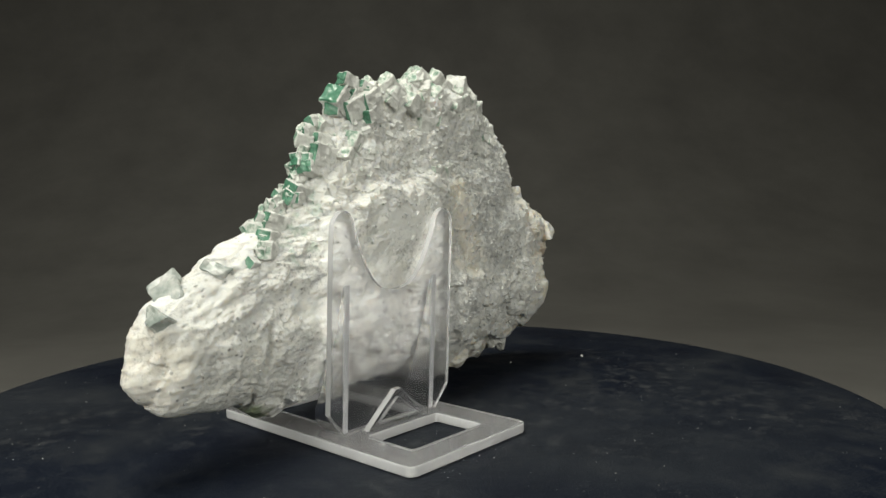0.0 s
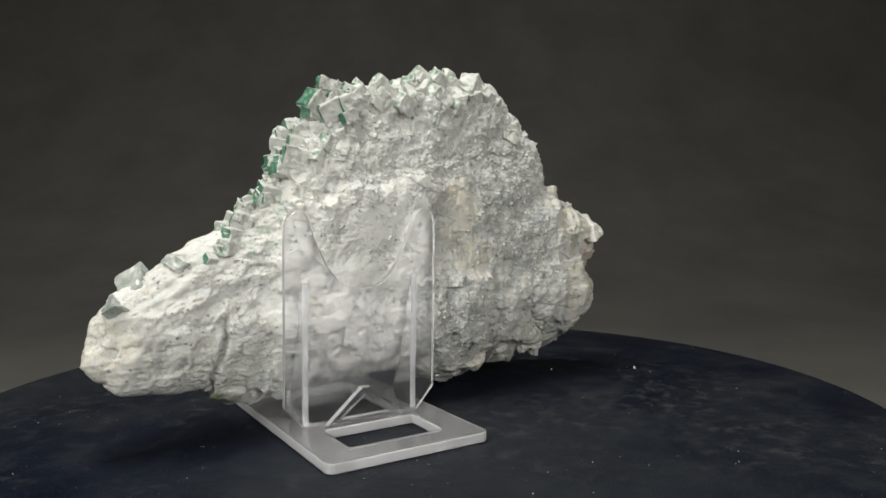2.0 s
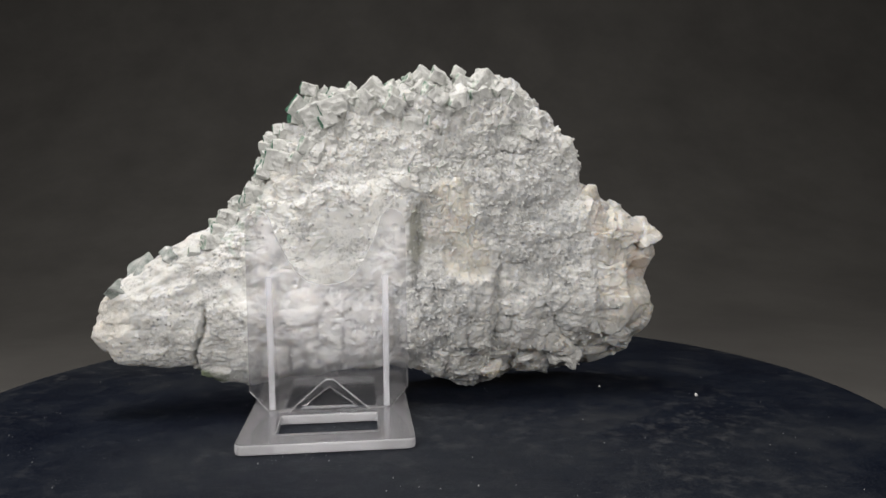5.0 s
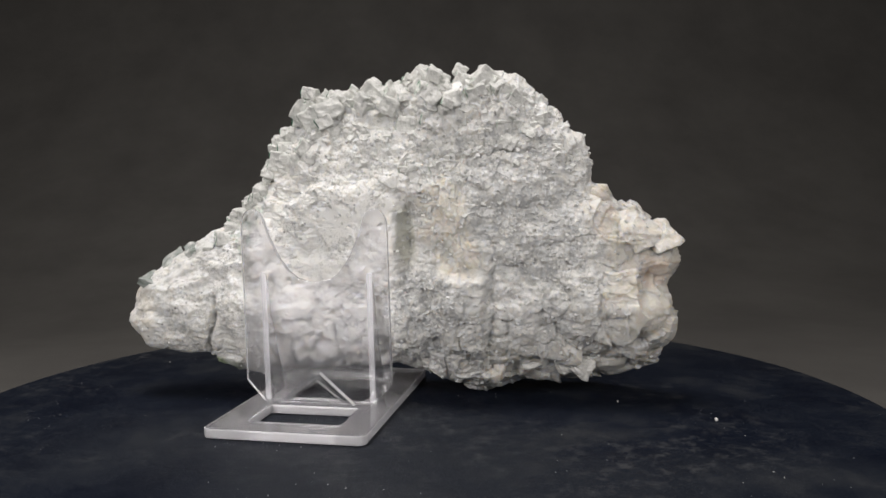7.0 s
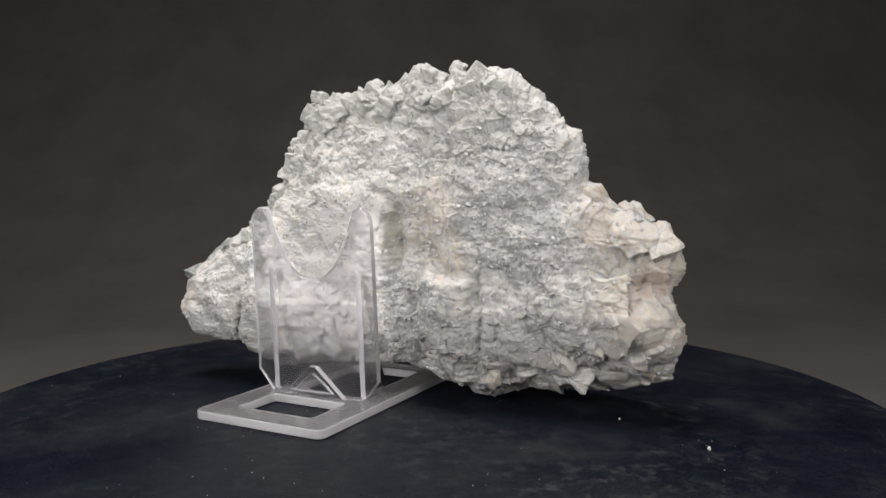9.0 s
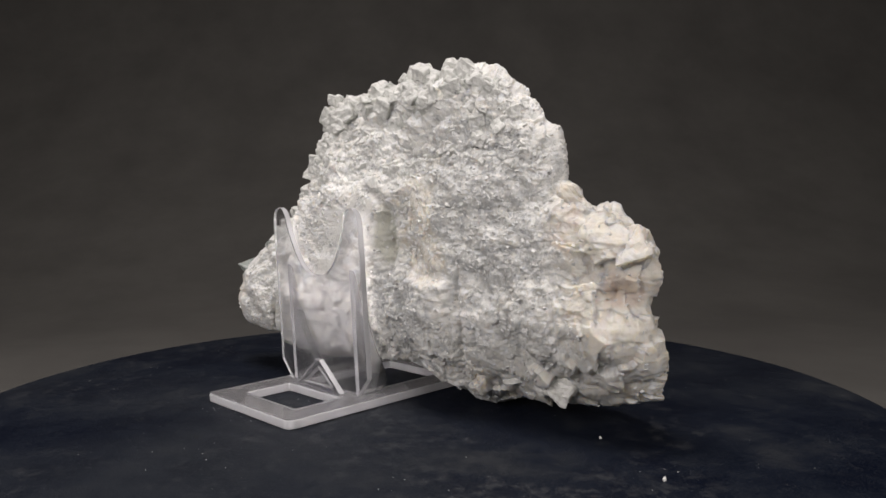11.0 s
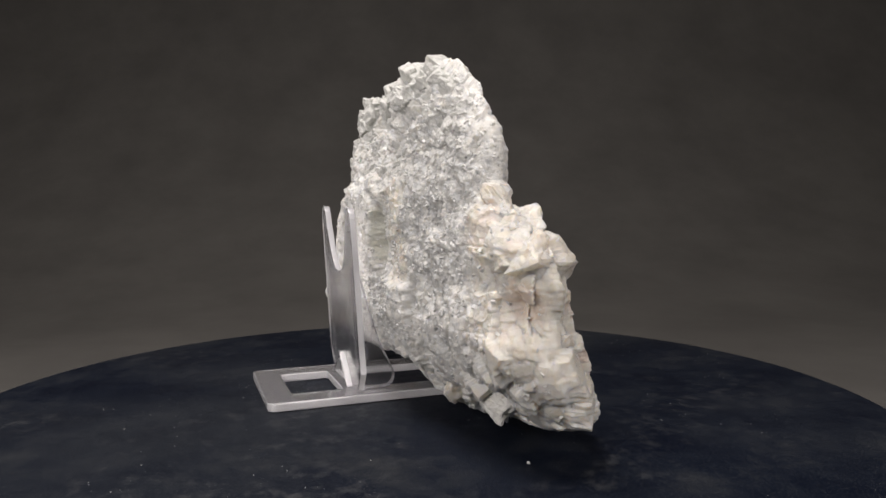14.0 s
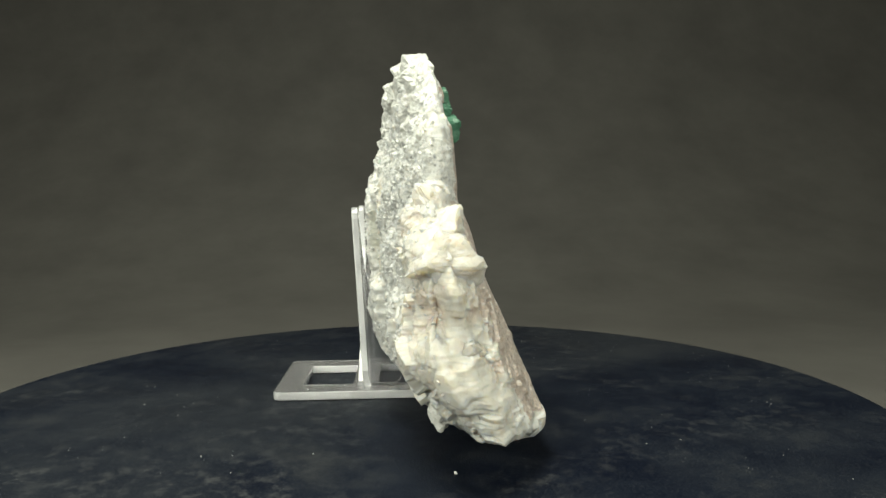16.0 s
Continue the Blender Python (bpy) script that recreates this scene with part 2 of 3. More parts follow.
def rounded_rect(x0, x1, z0, z1, r, n=6):
    pts = []
    for cx, cz, a0 in ((x1 - r, z1 - r, 0), (x0 + r, z1 - r, 90), (x0 + r, z0 + r, 180), (x1 - r, z0 + r, 270)):
        for i in range(n + 1):
            a = radians(a0 + 90 * i / n)
            pts.append((cx + r * math.cos(a), cz + r * math.sin(a)))
    return pts


# ================= setting =================
def backdrop():
    bm = bmesh.new()
    prof = [(-1.0, -0.045), (0.40, -0.045)]
    for i in range(1, 25):
        a = radians(90 * i / 24)
        prof.append((0.40 + 0.70 * math.sin(a), -0.045 + 0.70 * (1 - math.cos(a))))
    prof.append((1.10, 1.45))
    rows = [[bm.verts.new((x, y, z)) for y, z in prof] for x in np.linspace(-1.29, 1.29, 13)]
    for a, b in zip(rows, rows[1:]):
        for i in range(len(prof) - 1):
            bm.faces.new((a[i], b[i], b[i + 1], a[i + 1]))
    ob = part("backdrop", bm, PAPER, smooth=True)
    return tagged(ob, "plain dark grey paper sweep behind the turntable", "backdrop", kind="structure")


def room():
    """Plain dim walls and ceiling that close the place."""
    def slab(name, lo, hi):
        bm = bmesh.new()
        bmesh.ops.create_cube(bm, size=1.0)
        for v in bm.verts:
            v.co = Vector([lo[i] if v.co[i] < 0 else hi[i] for i in range(3)])
        return tagged(part(name, bm, WALL), "plain dim painted surface", "wall", kind="structure")
    slab("wall_north", (-1.3, 1.2, -0.1), (1.3, 1.28, 1.5))
    slab("wall_south", (-1.3, -1.4, -0.1), (1.3, -1.32, 1.5))
    slab("wall_west", (-1.38, -1.4, -0.1), (-1.3, 1.28, 1.5))
    slab("wall_east", (1.3, -1.4, -0.1), (1.38, 1.28, 1.5))
    slab("floor", (-1.38, -1.4, -0.18), (1.38, 1.28, -0.1))
    slab("ceiling", (-1.38, -1.4, 1.5), (1.38, 1.28, 1.58))


backdrop()
room()


# ================= turntable =================
def turntable():
    thing = new("turntable")
    R = 0.1525
    prof = [(0.0, 0.0), (0.06, 0.0), (R - 0.0022, 0.0), (R - 0.0007, -0.0006), (R, -0.002), (R, -0.010), (R - 0.002, -0.0115), (0.0, -0.0115)]
    n = 192
    bm = bmesh.new()
    rings = []
    for r, z in prof:
        rings.append([bm.verts.new((0, 0, z))] if r == 0 else
                     [bm.verts.new((r * math.cos(2 * math.pi * i / n), r * math.sin(2 * math.pi * i / n), z)) for i in range(n)])
    for a, b in zip(rings, rings[1:]):
        for i in range(n):
            j = (i + 1) % n
            if len(a) == 1:
                bm.faces.new((a[0], b[i], b[j]))
            elif len(b) == 1:
                bm.faces.new((a[i], b[0], a[j]))
            else:
                bm.faces.new((a[i], b[i], b[j], a[j]))
    bmesh.ops.recalc_face_normals(bm, faces=bm.faces)
    part("platter", bm, TABLE, thing, "dark navy covered round platter with dust", smooth=True)
    bm = bmesh.new()
    bmesh.ops.create_cone(bm, cap_ends=True, segments=96, radius1=0.085, radius2=0.075, depth=0.0335, matrix=Matrix.Translation((0, 0, -0.02825)))
    part("foot", bm, RIM, thing, "black plastic foot")
    # crumbs lying on the platter
    rnd = random.Random(5)
    bm = bmesh.new()
    spots = [(0.0614, 0.0280, 0.0006), (0.0935, 0.0205, 0.0008)]
    for _ in range(46):
        a, r = rnd.uniform(0, 6.283), 0.140 * math.sqrt(rnd.random())
        wide = rnd.uniform(0.003, 0.016)
        for _ in range(rnd.randrange(4, 18)):
            x, y = r * math.cos(a) + rnd.gauss(0, wide), r * math.sin(a) + rnd.gauss(0, wide)
            if math.hypot(x, y) < 0.148:
                spots.append((x, y, rnd.choice((0.00006, 0.00007, 0.00009, 0.00012, 0.00017))))
    for x, y, s in spots:
        m = Matrix.Translation((x, y, s * 0.4)) @ Euler([rnd.uniform(0, 3) for _ in range(3)]).to_matrix().to_4x4()
        bmesh.ops.create_icosphere(bm, subdivisions=1, radius=s, matrix=m @ Matrix.Diagonal((1, rnd.uniform(0.4, 1), 0.6, 1)))
    tagged(part("dust", bm, FROST, thing, "pale mineral crumbs and dust"), kind="stuff")
    return tagged(thing, "round dark navy turntable with scattered mineral dust", "turntable")


# ================= acrylic easel =================
def easel():
    """Built in its own axes (x along the plate, y to the back), then turned into the table's space."""
    thing = new("display_easel")
    m = Matrix.Translation((-0.0132, -0.0521, 0.0003)) @ Matrix.Rotation(radians(16.7), 4, "Z")

    def put(ob):
        ob.data.transform(m)
        return ob

    def lean_forward(bm):
        for v in bm.verts:
            v.co.y -= 0.05 * (v.co.z - 0.003)

    # base: a frame with two windows, lying flat
    bm = bmesh.new()
    prism(bm, rounded_rect(-0.0245, 0.0245, -0.0020, 0.0800, 0.0027),
          [rounded_rect(-0.0143, 0.0143, 0.0072, 0.0245, 0.0008, 2), rounded_rect(-0.0143, 0.0143, 0.0335, 0.0720, 0.0008, 2)], 0.0, -0.003, 0.0006)
    bm.transform(Matrix(((1, 0, 0, 0), (0, 0, 1, 0), (0, -1, 0, 0), (0, 0, 0, 1))))
    bmesh.ops.recalc_face_normals(bm, faces=bm.faces)
    base = put(part("base", bm, [ACRYLIC_BASE, ACRYLIC_EDGE], thing, "clear acrylic base frame, its white gloss painted as milkiness"))
    # upright plate with two prongs and a deep valley between them
    half = [(0.0186, 0.0029), (0.0243, 0.0096), (0.0241, 0.032), (0.0240, 0.0570)]
    for i in range(1, 9):
        a = radians(180 * i / 9)
        half.append((0.0200 + 0.0040 * math.cos(a), 0.0594 + 0.0057 * math.sin(a)))
    half += [(0.0152, 0.0577), (0.0131, 0.0530), (0.0112, 0.0492), (0.0086, 0.0456), (0.0056, 0.0432), (0.0028, 0.0424)]
    low = [(0.0140, 0.0030)]
    right = half
    left = [(-x, z) for x, z in reversed(half)]
    outer = right + [(0.0, 0.0422)] + left + [(-x, z) for x, z in low] + [(x, z) for x, z in reversed(low)]
    bm = bmesh.new()
    prism(bm, outer, [], 0.0286, 0.0308, 0.0004)
    lean_forward(bm)
    plate = put(part("back_plate", bm, [ACRYLIC, ACRYLIC_TRIM], thing, "clear two-pronged upright plate"))
    # no cast shadow; the plate's grey tint darkens the stone instead
    plate.visible_shadow = False
    # triangular brace under the plate
    bm = bmesh.new()
    prism(bm, [(-0.0125, 0.0031), (0.0125, 0.0031), (0.0012, 0.0130), (-0.0012, 0.0130)],
          [[(-0.0078, 0.0046), (0.0078, 0.0046), (0.0, 0.0107)]], 0.0262, 0.0284, 0.0003)
    put(part("brace", bm, [ACRYLIC, ACRYLIC_TRIM], thing, "small clear triangular brace"))
    # two tapering ribs with rounded toes
    for x in (-0.0176, 0.0176):
        toe = [(0.0309, 0.0450), (0.0309, 0.0032), (0.0378, 0.0032)]
        for i in range(1, 8):
            a = radians(-90 + 115 * i / 7)
            toe.append((0.0378 + 0.0042 * math.cos(a), 0.0074 + 0.0042 * math.sin(a)))
        toe += [(0.0376, 0.0190), (0.0346, 0.0310), (0.0318, 0.0440)]
        bm = bmesh.new()
        prism(bm, toe, [], -0.0010, 0.0010, 0.0003)
        bm.transform(Matrix(((0, 1, 0, x), (1, 0, 0, 0), (0, 0, 1, 0), (0, 0, 0, 1))))
        bmesh.ops.recalc_face_normals(bm, faces=bm.faces)
        lean_forward(bm)
        put(part("rib", bm, [ACRYLIC, ACRYLIC_TRIM], thing, "clear tapering rib"))
    return tagged(thing, "clear acrylic two-pronged easel holding the mineral", "display easel")


# ================= mineral =================
TURN_ROCK = Matrix.Rotation(STONE_TURN, 4, "Z")
CENTRE = (0.0, 0.050)
# reach of the outline from its centre, millimetres, every six degrees
REACH = [85.8, 81.4, 73.3, 66.4, 63.2, 65.9, 69.0, 66.7, 67.8, 68.4, 68.0, 65.6, 59.8, 57.2, 59.1, 57.5, 55.1, 55.3, 55.1, 56.2, 59.7, 61.6, 60.3, 57.1, 55.7, 54.8, 55.6, 58.3, 62.1, 74.3, 86.7, 100.1, 103.4, 97.1, 79.4, 74.9, 69.1, 58.3, 52.4, 46.5, 43.4, 41.2, 39.1, 36.9, 37.2, 38.7, 40.4, 44.1, 47.6, 51.2, 52.8, 53.6, 55.7, 64.3, 69.5, 78.8, 86.9, 88.1, 86.0, 84.0]


def reach(angle):
    a = (np.degrees(angle) % 360) / 6
    i = np.floor(a).astype(int)
    r = np.array(REACH) / 1000
    return r[i % 60] * (1 - (a - i)) + r[(i + 1) % 60] * (a - i)


def curve(x, xs, ys):
    return np.interp(x, xs, ys)


def front_of(u, w):
    v = curve(w, (0.0, 0.009, 0.018, 0.027, 0.036, 0.060, 0.076, 0.090, 0.112), (0.010, 0.004, -0.0035, -0.0095, -0.0125, -0.0120, -0.0108, -0.0078, -0.0052))
    v = v + curve(u, (-0.055, -0.030, 0.015, 0.045, 0.070, 0.090), (0.0030, 0.0, 0.0, 0.0035, 0.0040, 0.0080))
    v = v + 0.0012 * blob(u, w, -0.020, 0.038, 0.022, 0.020)
    arm = curve(w, (0.0, 0.010, 0.030, 0.058), (-0.0030, -0.0055, -0.0075, -0.0050)) + curve(u, (-0.105, -0.080), (0.002, 0.0))
    k = curve(u, (-0.072, -0.044), (1.0, 0.0))
    return v * (1 - k) + arm * k


def back_of(u, w):
    v = curve(w, (0.0, 0.014, 0.036, 0.053, 0.070, 0.085, 0.110), (0.0345, 0.0300, 0.0207, 0.0135, 0.0095, 0.0085, 0.0050))
    end = curve(w, (0.0, 0.015, 0.033, 0.052, 0.062, 0.110), (0.0270, 0.0215, 0.0125, 0.0085, 0.0060, 0.0030))
    k = curve(u, (0.052, 0.083), (0.0, 1.0))
    arm = curve(w, (0.0, 0.020, 0.045, 0.064), (0.0050, 0.0100, 0.0165, 0.0130))
    left = curve(u, (-0.072, -0.032), (1.0, 0.0))
    return (v * (1 - k) + end * k) * (1 - left) + arm * left


def cells(p, size, seed):
    """Nearest point of a jittered lattice, per row of p: the offset from it, and three random numbers of that cell."""
    q = p / size
    base = np.floor(q).astype(np.int64)
    best = np.full(len(p), 1e9)
    off = np.zeros_like(p)
    rnd = np.zeros_like(p)

    def hashed(c, k):
        h = (c[:, 0] * 73856093) ^ (c[:, 1] * 19349663) ^ (c[:, 2] * 83492791) ^ (seed * 2654435 + k * 97531)
        h = (h ^ (h >> 13)) * 1274126177 & 0x7FFFFFFF
        h = (h ^ (h >> 11)) * 668265263 & 0x7FFFFFFF
        return (h % 100003) / 100003

    for dx in (-1, 0, 1):
        for dy in (-1, 0, 1):
            for dz in (-1, 0, 1):
                c = base + (dx, dy, dz)
                j = np.stack([hashed(c, k) for k in (1, 2, 3)], 1)
                d = q - (c + 0.15 + 0.7 * j)
                dist = np.abs(d).max(1) * 0.5 + np.sqrt((d * d).sum(1)) * 0.5
                near = dist < best
                best[near] = dist[near]
                off[near] = d[near]
                rnd[near] = np.stack([hashed(c[near], k) for k in (4, 5, 6)], 1)
    return off * size, rnd, best


def facets(p, size, seed, tilt):
    off, rnd, _ = cells(p, size, seed)
    return (rnd[:, 0] - 0.5) * size + ((rnd * 2 - 1) * off).sum(1) * tilt


def blob(u, w, cu, cw, ru, rw):
    return np.exp(-(((u - cu) / ru) ** 2 + ((w - cw) / rw) ** 2))


def lumpy(u, w, seed, scale):
    """Smooth gradient noise, about -0.7 to 0.7."""
    x, y = u * scale + seed * 13.7, w * scale + seed * 5.3
    i, j = np.floor(x).astype(np.int64), np.floor(y).astype(np.int64)
    fx, fy = x - i, y - j
    sx, sy = fx ** 3 * (fx * (fx * 6 - 15) + 10), fy ** 3 * (fy * (fy * 6 - 15) + 10)

    def corner(a, b):
        h = ((i + a) * 73856093) ^ ((j + b) * 19349663) ^ (int(seed * 1000) * 83492791)
        h = (h ^ (h >> 13)) * 1274126177 & 0x7FFFFFFF
        h = (h ^ (h >> 11)) * 668265263 & 0x7FFFFFFF
        t = (h % 100003) / 100003 * 2 * math.pi
        return np.cos(t) * (fx - a) + np.sin(t) * (fy - b)

    low = corner(0, 0) * (1 - sx) + corner(1, 0) * sx
    high = corner(0, 1) * (1 - sx) + corner(1, 1) * sx
    return low * (1 - sy) + high * sy


def rock_side(n, front):
    """One face of the slab on a square grid that is bent into the outline. Returns points in u, v, w."""
    g = np.linspace(-1, 1, n)
    a, b = np.meshgrid(g, g, indexing="ij")
    a, b = a.ravel(), b.ravel()
    wide = np.abs(a) > np.abs(b)
    with np.errstate(divide="ignore", invalid="ignore"):
        s = np.where(wide, a, b)
        ang = np.where(wide, math.pi / 4 * b / np.where(a == 0, 1, a), math.pi / 2 - math.pi / 4 * a / np.where(b == 0, 1, b))
    ang = np.where(s < 0, ang + math.pi, ang)
    s = np.abs(s)
    r = reach(ang) * s
    u, w = CENTRE[0] + r * np.cos(ang), CENTRE[1] + r * np.sin(ang)
    f, k = front_of(u, w), back_of(u, w)
    mid = f * 0.5 + k * 0.5
    body = np.sqrt(np.clip(1 - s ** (7 + 14 * blob(u, w, 0.055, 0.010, 0.045, 0.024)), 0, 1))
    v = mid + ((f if front else k) - mid) * body
    return np.stack([u, v, w], 1), s


def grid_normals(p, n):
    q = p.reshape(n, n, 3)
    du, dw = np.gradient(q, axis=0), np.gradient(q, axis=1)
    m = np.cross(du, dw).reshape(-1, 3)
    return m / np.maximum(np.linalg.norm(m, axis=1, keepdims=True), 1e-12)


def rough_up(p, s, nrm, front):
    """Breaks the smooth slab into blocks, facets and grains; the rear slope is an even druse."""
    u, w = p[:, 0], p[:, 2]
    warp = np.stack([lumpy(u, w + p[:, 1], 3.1, 160), lumpy(u + p[:, 1], w, 7.7, 160), lumpy(u, w - p[:, 1], 11.3, 160)], 1) * 0.0015
    q = p + warp
    blocky = np.clip(blob(u, w, 0.003, 0.102, 0.06, 0.018) + blob(u, w, -0.050, 0.080, 0.018, 0.03), 0, 1)
    vein = np.clip(blob(u, w, 0.011, 0.062, 0.009, 0.014) + blob(u, w, 0.016, 0.050, 0.008, 0.009), 0, 1)
    chunky = np.clip(1.3 * blob(u, w, 0.080, 0.040, 0.020, 0.030) + blob(u, w, 0.055, 0.014, 0.032, 0.014) + 0.7 * blob(u, w, 0.066, 0.064, 0.010, 0.010), 0, 1)
    plain = np.clip(1 - blocky - vein - chunky, 0, 1)
    h = lumpy(u, w, 1.7, 65) * 0.0026 + lumpy(u, w + 2 * p[:, 1], 5.2, 190) * 0.0012
    h = h + facets(q, 0.0085, 1, 0.5) * (0.13 + 0.04 * blocky)
    h = h + facets(q, 0.0055, 7, 1.0) * 0.28 * blocky
    h = h + facets(q, 0.0036, 2, 0.6) * (0.07 + 0.12 * blocky) * (1 - 0.6 * vein) * (1 - 0.5 * chunky)
    h = h + facets(q, 0.0015, 3, 0.8) * (0.07 + 0.09 * blocky) * (1 - 0.5 * vein) * (1 - 0.5 * chunky)
    h = h + facets(q, 0.0115, 9, 1.0) * 0.27 * chunky + facets(q, 0.0050, 19, 1.1) * 0.09 * chunky
    # rounded knobs grown one on another
    for size, seed, amount in ((0.0062, 4, 0.15), (0.0026, 5, 0.13), (0.0012, 6, 0.13)):
        _, r, d = cells(q, size, seed)
        h = h + size * amount * (np.clip(1 - d * d * 1.6, 0, 1) - 0.5) * (0.4 + 1.2 * r[:, 0]) * (0.4 + 0.6 * plain) * (1 - 0.65 * chunky)
    # ledges with broken edges
    jag = lumpy(u, w, 51.0, 260) * 0.0018 + lumpy(u, w, 53.0, 700) * 0.0008

    def step(d, wide):
        return np.clip(d / wide + 0.5, 0, 1)

    if front:
        sway = lumpy(u, w, 57.0, 75) * 0.0085 + jag * 1.5
        shelf = step(-0.0005 - u + sway * 0.4, 0.0014) * step(0.0745 + 0.22 * (u + 0.02) - w + sway, 0.0030) * step(w - 0.046 + jag, 0.007) * step(u + 0.052 + jag, 0.006)
        mass = step(0.0245 - u + sway * 0.6, 0.0018) * step(u - 0.009 + sway * 0.6, 0.003) * step(0.0455 - w + sway * 0.6, 0.003) * step(w - 0.022 + jag, 0.003)
        crust = step(0.0045 - u + jag, 0.002) * step(u + 0.006 + jag, 0.002) * step(0.046 - w + jag, 0.002) * step(w - 0.022 + jag, 0.003)
        knob = step(0.0085 - np.hypot(u - 0.054, (w - 0.037) * 0.8) + jag, 0.0015)
        crest = step(w - 0.0985 + 0.0022 * np.sin(u * 420) + jag * 1.5, 0.0018) * step(0.036 - u, 0.01)
        gap = np.clip(1 - np.abs(u + 0.0690 - 0.12 * (w - 0.02) + sway * 0.4) / 0.0012, 0, 1) * step(0.038 - w + jag, 0.004)
        cleft = np.clip(1 - np.abs(u - 0.0265 - 0.10 * (w - 0.04) + sway * 0.6) / 0.0022, 0, 1) * step(0.052 - w + jag, 0.006) * step(w - 0.018 + jag, 0.006)
        brow = np.clip(1 - np.abs(w - 0.0825 - 0.10 * u + jag * 1.6) / 0.0009, 0, 1) * step(u - 0.002, 0.004) * step(0.040 - u, 0.006)
        h = h + 0.0022 * shelf + 0.0024 * mass + 0.0012 * crust + 0.0014 * knob + 0.0014 * crest - 0.0028 * gap - 0.0018 * cleft - 0.0014 * brow - 0.0010 * vein
        # the hollow of the high end, and lumps round it
        h = h - 0.0052 * blob(u, w, 0.0775, 0.0445, 0.0042, 0.0042) + 0.0026 * blob(u, w, 0.064, 0.0640, 0.010, 0.008)
        h = h + 0.0024 * blob(u, w, 0.0820, 0.0550, 0.006, 0.006) + 0.0024 * blob(u, w, 0.075, 0.031, 0.008, 0.006)
        h = h + 0.0018 * blob(u, w, -0.012, 0.066, 0.012, 0.007) - 0.0030 * blob(u, w, -0.0005, 0.0560, 0.0025, 0.010)
    # fine grain, pits, and upright fibres in the cream vein
    h = h + lumpy(u + p[:, 1], w, 9.4, 900) * 0.00030
    h = h - 0.0009 * np.clip((lumpy(u, w + p[:, 1], 21.0, 420) - 0.40) / 0.10, 0, 1) * (1 - vein) * (1 - 0.7 * chunky)
    h = h + lumpy(u * 9, w, 41.0, 60) * 0.0008 * vein
    if not front:
        rim = np.clip((s - 0.80) / 0.16, 0, 1)
        h = h * (0.22 + 0.78 * rim)
    return p + nrm * np.clip(h, -0.0060, 0.0036)[:, None]


def clear_of_plate(p):
    """Where the stone leans on the easel's plate it touches it and does not pass through."""
    t, e = STONE_TURN, radians(16.7)
    x = p[:, 0] * math.cos(t) - p[:, 1] * math.sin(t) + 0.0132
    y = p[:, 0] * math.sin(t) + p[:, 1] * math.cos(t) + 0.0521
    along, deep = x * math.cos(e) + y * math.sin(e), -x * math.sin(e) + y * math.cos(e)
    deep = deep + 0.05 * (p[:, 2] - 0.003)
    near = (np.abs(along) < 0.0272) & (p[:, 2] < 0.070) & (deep < 0.0344)
    push = np.where(near, 0.0314 + 0.0030 * np.exp(np.minimum(deep - 0.0344, 0) / 0.0030) - deep, 0)
    soft = np.clip((0.0272 - np.abs(along)) / 0.0022, 0, 1) * np.clip((0.070 - p[:, 2]) / 0.003, 0, 1)
    out = p.copy()
    out[:, 1] += push * np.maximum(soft, 0)
    return out


def rock_mesh(n=470):
    pf, s = rock_side(n, True)
    pb, _ = rock_side(n, False)
    nf, nb = grid_normals(pf, n), grid_normals(pb, n)
    if nf[n * (n // 2) + n // 2][1] > 0:
        nf = -nf
    if nb[n * (n // 2) + n // 2][1] < 0:
        nb = -nb
    edge = np.clip((s - 0.9) / 0.1, 0, 1)[:, None]
    out = np.stack([pf[:, 0] - CENTRE[0], np.zeros(len(pf)), pf[:, 2] - CENTRE[1]], 1)
    out = out / np.maximum(np.linalg.norm(out, axis=1, keepdims=True), 1e-9)
    nf = nf * (1 - edge) + out * edge
    nb = nb * (1 - edge) + out * edge
    pf, pb = rough_up(pf, s, nf, True), rough_up(pb, s, nb, False)
    pf = clear_of_plate(pf)
    idx = np.arange(n * n).reshape(n, n)
    rim = np.zeros((n, n), bool)
    rim[0, :] = rim[-1, :] = rim[:, 0] = rim[:, -1] = True
    rim = rim.ravel()
    back = np.full(n * n, -1)
    back[rim] = np.arange(n * n)[rim]
    inner = np.nonzero(~rim)[0]
    back[inner] = n * n + np.arange(len(inner))
    verts = np.concatenate([pf, pb[inner]])
    a, b, c, d = (x.ravel() for x in (idx[:-1, :-1], idx[1:, :-1], idx[1:, 1:], idx[:-1, 1:]))
    quads_f = np.stack([a, b, c, d], 1)
    quads_b = np.stack([back[a], back[d], back[c], back[b]], 1)
    me = bpy.data.meshes.new("matrix")
    faces = np.concatenate([quads_f, quads_b])
    verts[:, 2] = np.maximum(verts[:, 2] - verts[:, 2].min(), 0.0)
    me.from_pydata(verts.tolist(), [], faces.tolist())
    me.polygons.foreach_set("use_smooth", [True] * len(me.polygons))
    centre = pb[idx[:-1, :-1].ravel()]
    ragged = 0.90 + 0.10 * lumpy(centre[:, 0], centre[:, 2], 31.0, 220)
    rear = (s[idx[:-1, :-1].ravel()] < ragged) & (centre[:, 0] > -0.045)
    me.polygons.foreach_set("material_index", np.concatenate([np.zeros(len(quads_f), int), rear.astype(int)]).tolist())
    me.update()
    return me, verts[: n * n].reshape(n, n, 3), pb.reshape(n, n, 3)


